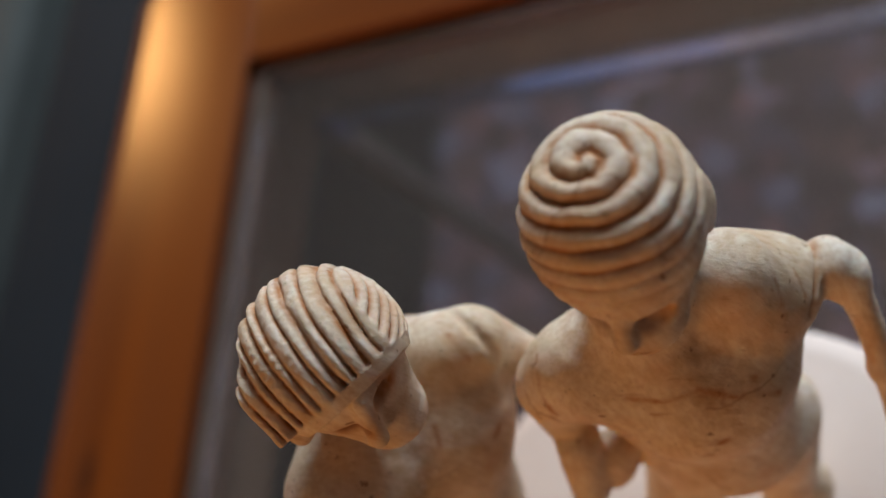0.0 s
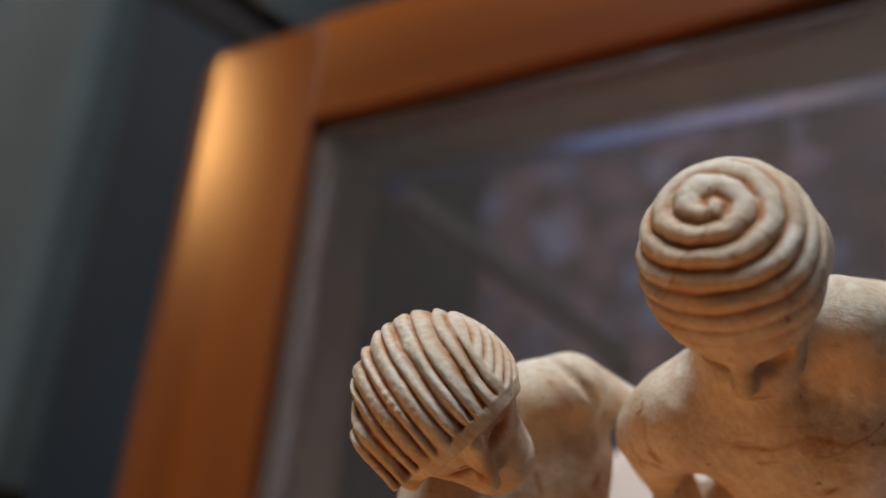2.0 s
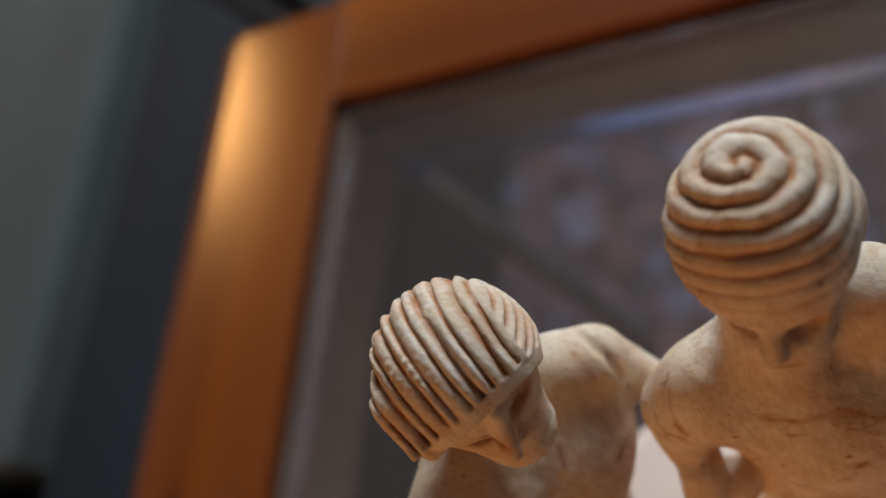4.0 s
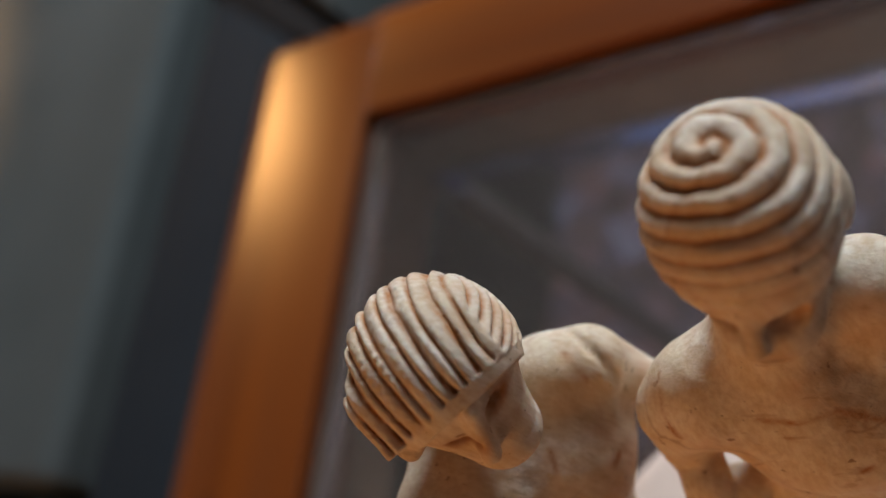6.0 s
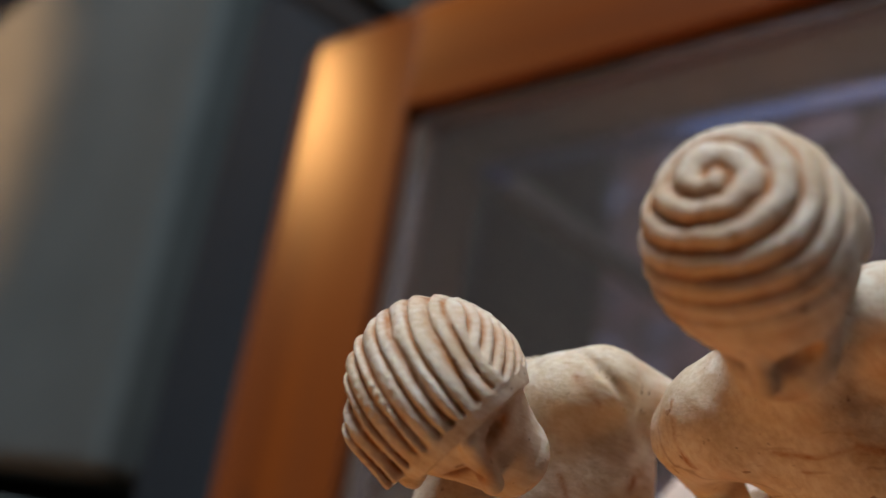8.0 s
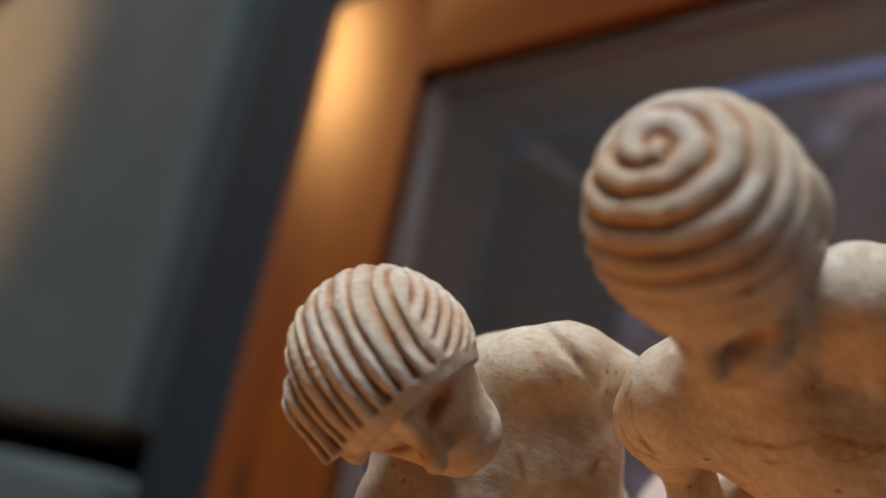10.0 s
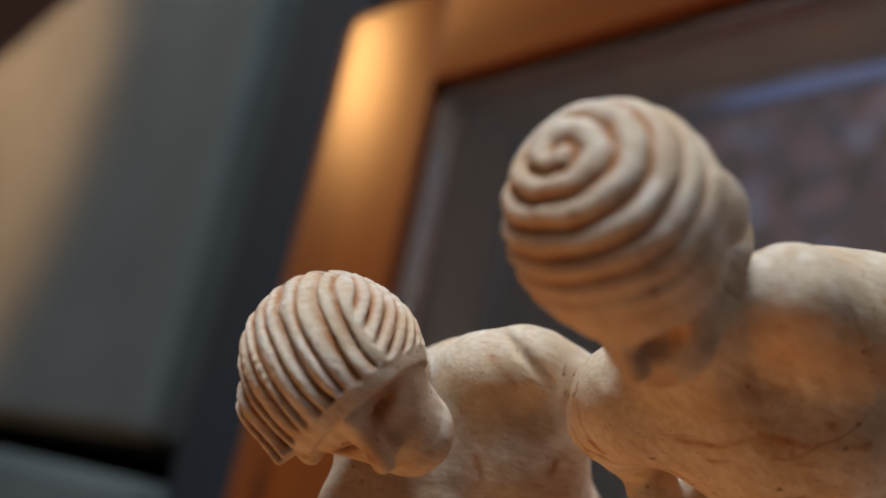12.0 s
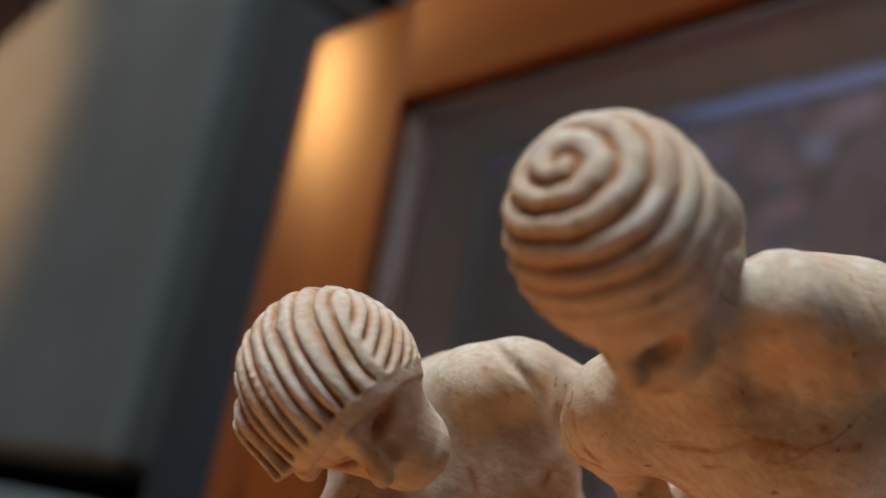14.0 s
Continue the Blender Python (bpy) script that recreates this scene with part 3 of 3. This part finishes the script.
# the arm and rib creases among these lines are shade put into the colour
L_LINES = [
    (0.00035, ((0.2757, 0.1766, 0.5885), (0.2800, 0.1730, 0.5880), (0.2822, 0.1709, 0.5855), (0.2822, 0.1694, 0.5808))),
    (0.00080, ((0.2785, 0.1564, 0.5732), (0.2789, 0.1579, 0.5729))),
    (0.00040, ((0.2725, 0.1559, 0.5859), (0.2727, 0.1525, 0.5835))),
    (0.00050, ((0.2770, 0.1711, 0.5909), (0.2795, 0.1676, 0.5869))),
]
R_LINES = [
    (0.00028, ((0.2945, 0.1669, 0.5894), (0.2943, 0.1627, 0.5877), (0.2940, 0.1597, 0.5832))),
    (0.00060, ((0.2941, 0.1595, 0.5829), (0.2943, 0.1586, 0.5807))),
    (0.00060, ((0.3110, 0.1591, 0.5764), (0.3114, 0.1589, 0.5762))),
    (0.00050, ((0.3270, 0.1654, 0.5732), (0.3273, 0.1657, 0.5729))),
    (0.00060, ((0.3199, 0.1558, 0.5673), (0.3208, 0.1563, 0.5671))),
    (0.00045, ((0.3191, 0.1628, 0.5777), (0.3241, 0.1624, 0.5735), (0.3299, 0.1645, 0.5669))),
    (0.00030, ((0.3338, 0.1793, 0.5846), (0.3338, 0.1761, 0.5795))),
    (0.00030, ((0.3354, 0.1823, 0.5781), (0.3362, 0.1789, 0.5742))),
    (0.00040, ((0.3079, 0.1609, 0.5812), (0.3131, 0.1607, 0.5788), (0.3195, 0.1627, 0.5776))),
]


def l_marks(v):
    return line_tone(v, L_LINES)


def r_marks(v):
    return np.maximum(r_seam(v), line_tone(v, R_LINES))


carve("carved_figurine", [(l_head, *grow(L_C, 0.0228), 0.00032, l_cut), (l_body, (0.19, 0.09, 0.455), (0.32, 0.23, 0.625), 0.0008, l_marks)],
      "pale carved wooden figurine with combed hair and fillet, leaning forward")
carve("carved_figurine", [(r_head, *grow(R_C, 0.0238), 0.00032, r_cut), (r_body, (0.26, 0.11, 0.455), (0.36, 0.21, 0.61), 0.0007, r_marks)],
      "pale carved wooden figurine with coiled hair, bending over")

plinth = bmesh.new()
prof = [(0.0, 0.0), (0.96, 0.0), (1.0, 0.003), (1.0, 0.010), (0.97, 0.014), (0.90, 0.016), (0.0, 0.016)]
rings = []
for r, z in prof[1:-1]:
    rings.append([plinth.verts.new((0.080 * r * math.cos(i * math.tau / 72), 0.070 * r * math.sin(i * math.tau / 72), z)) for i in range(72)])
for a, b in zip(rings, rings[1:]):
    for i in range(72):
        j = (i + 1) % 72
        plinth.faces.new((a[i], a[j], b[j], b[i]))
plinth.faces.new(rings[0][::-1])
plinth.faces.new(rings[-1])
base = part("figurine_base", plinth, PLASTER, None, "", True)
base.location = (0.285, 0.140, TOP - 0.0038)
tagged(base, "pale pink plaster base under the two figures", "base")
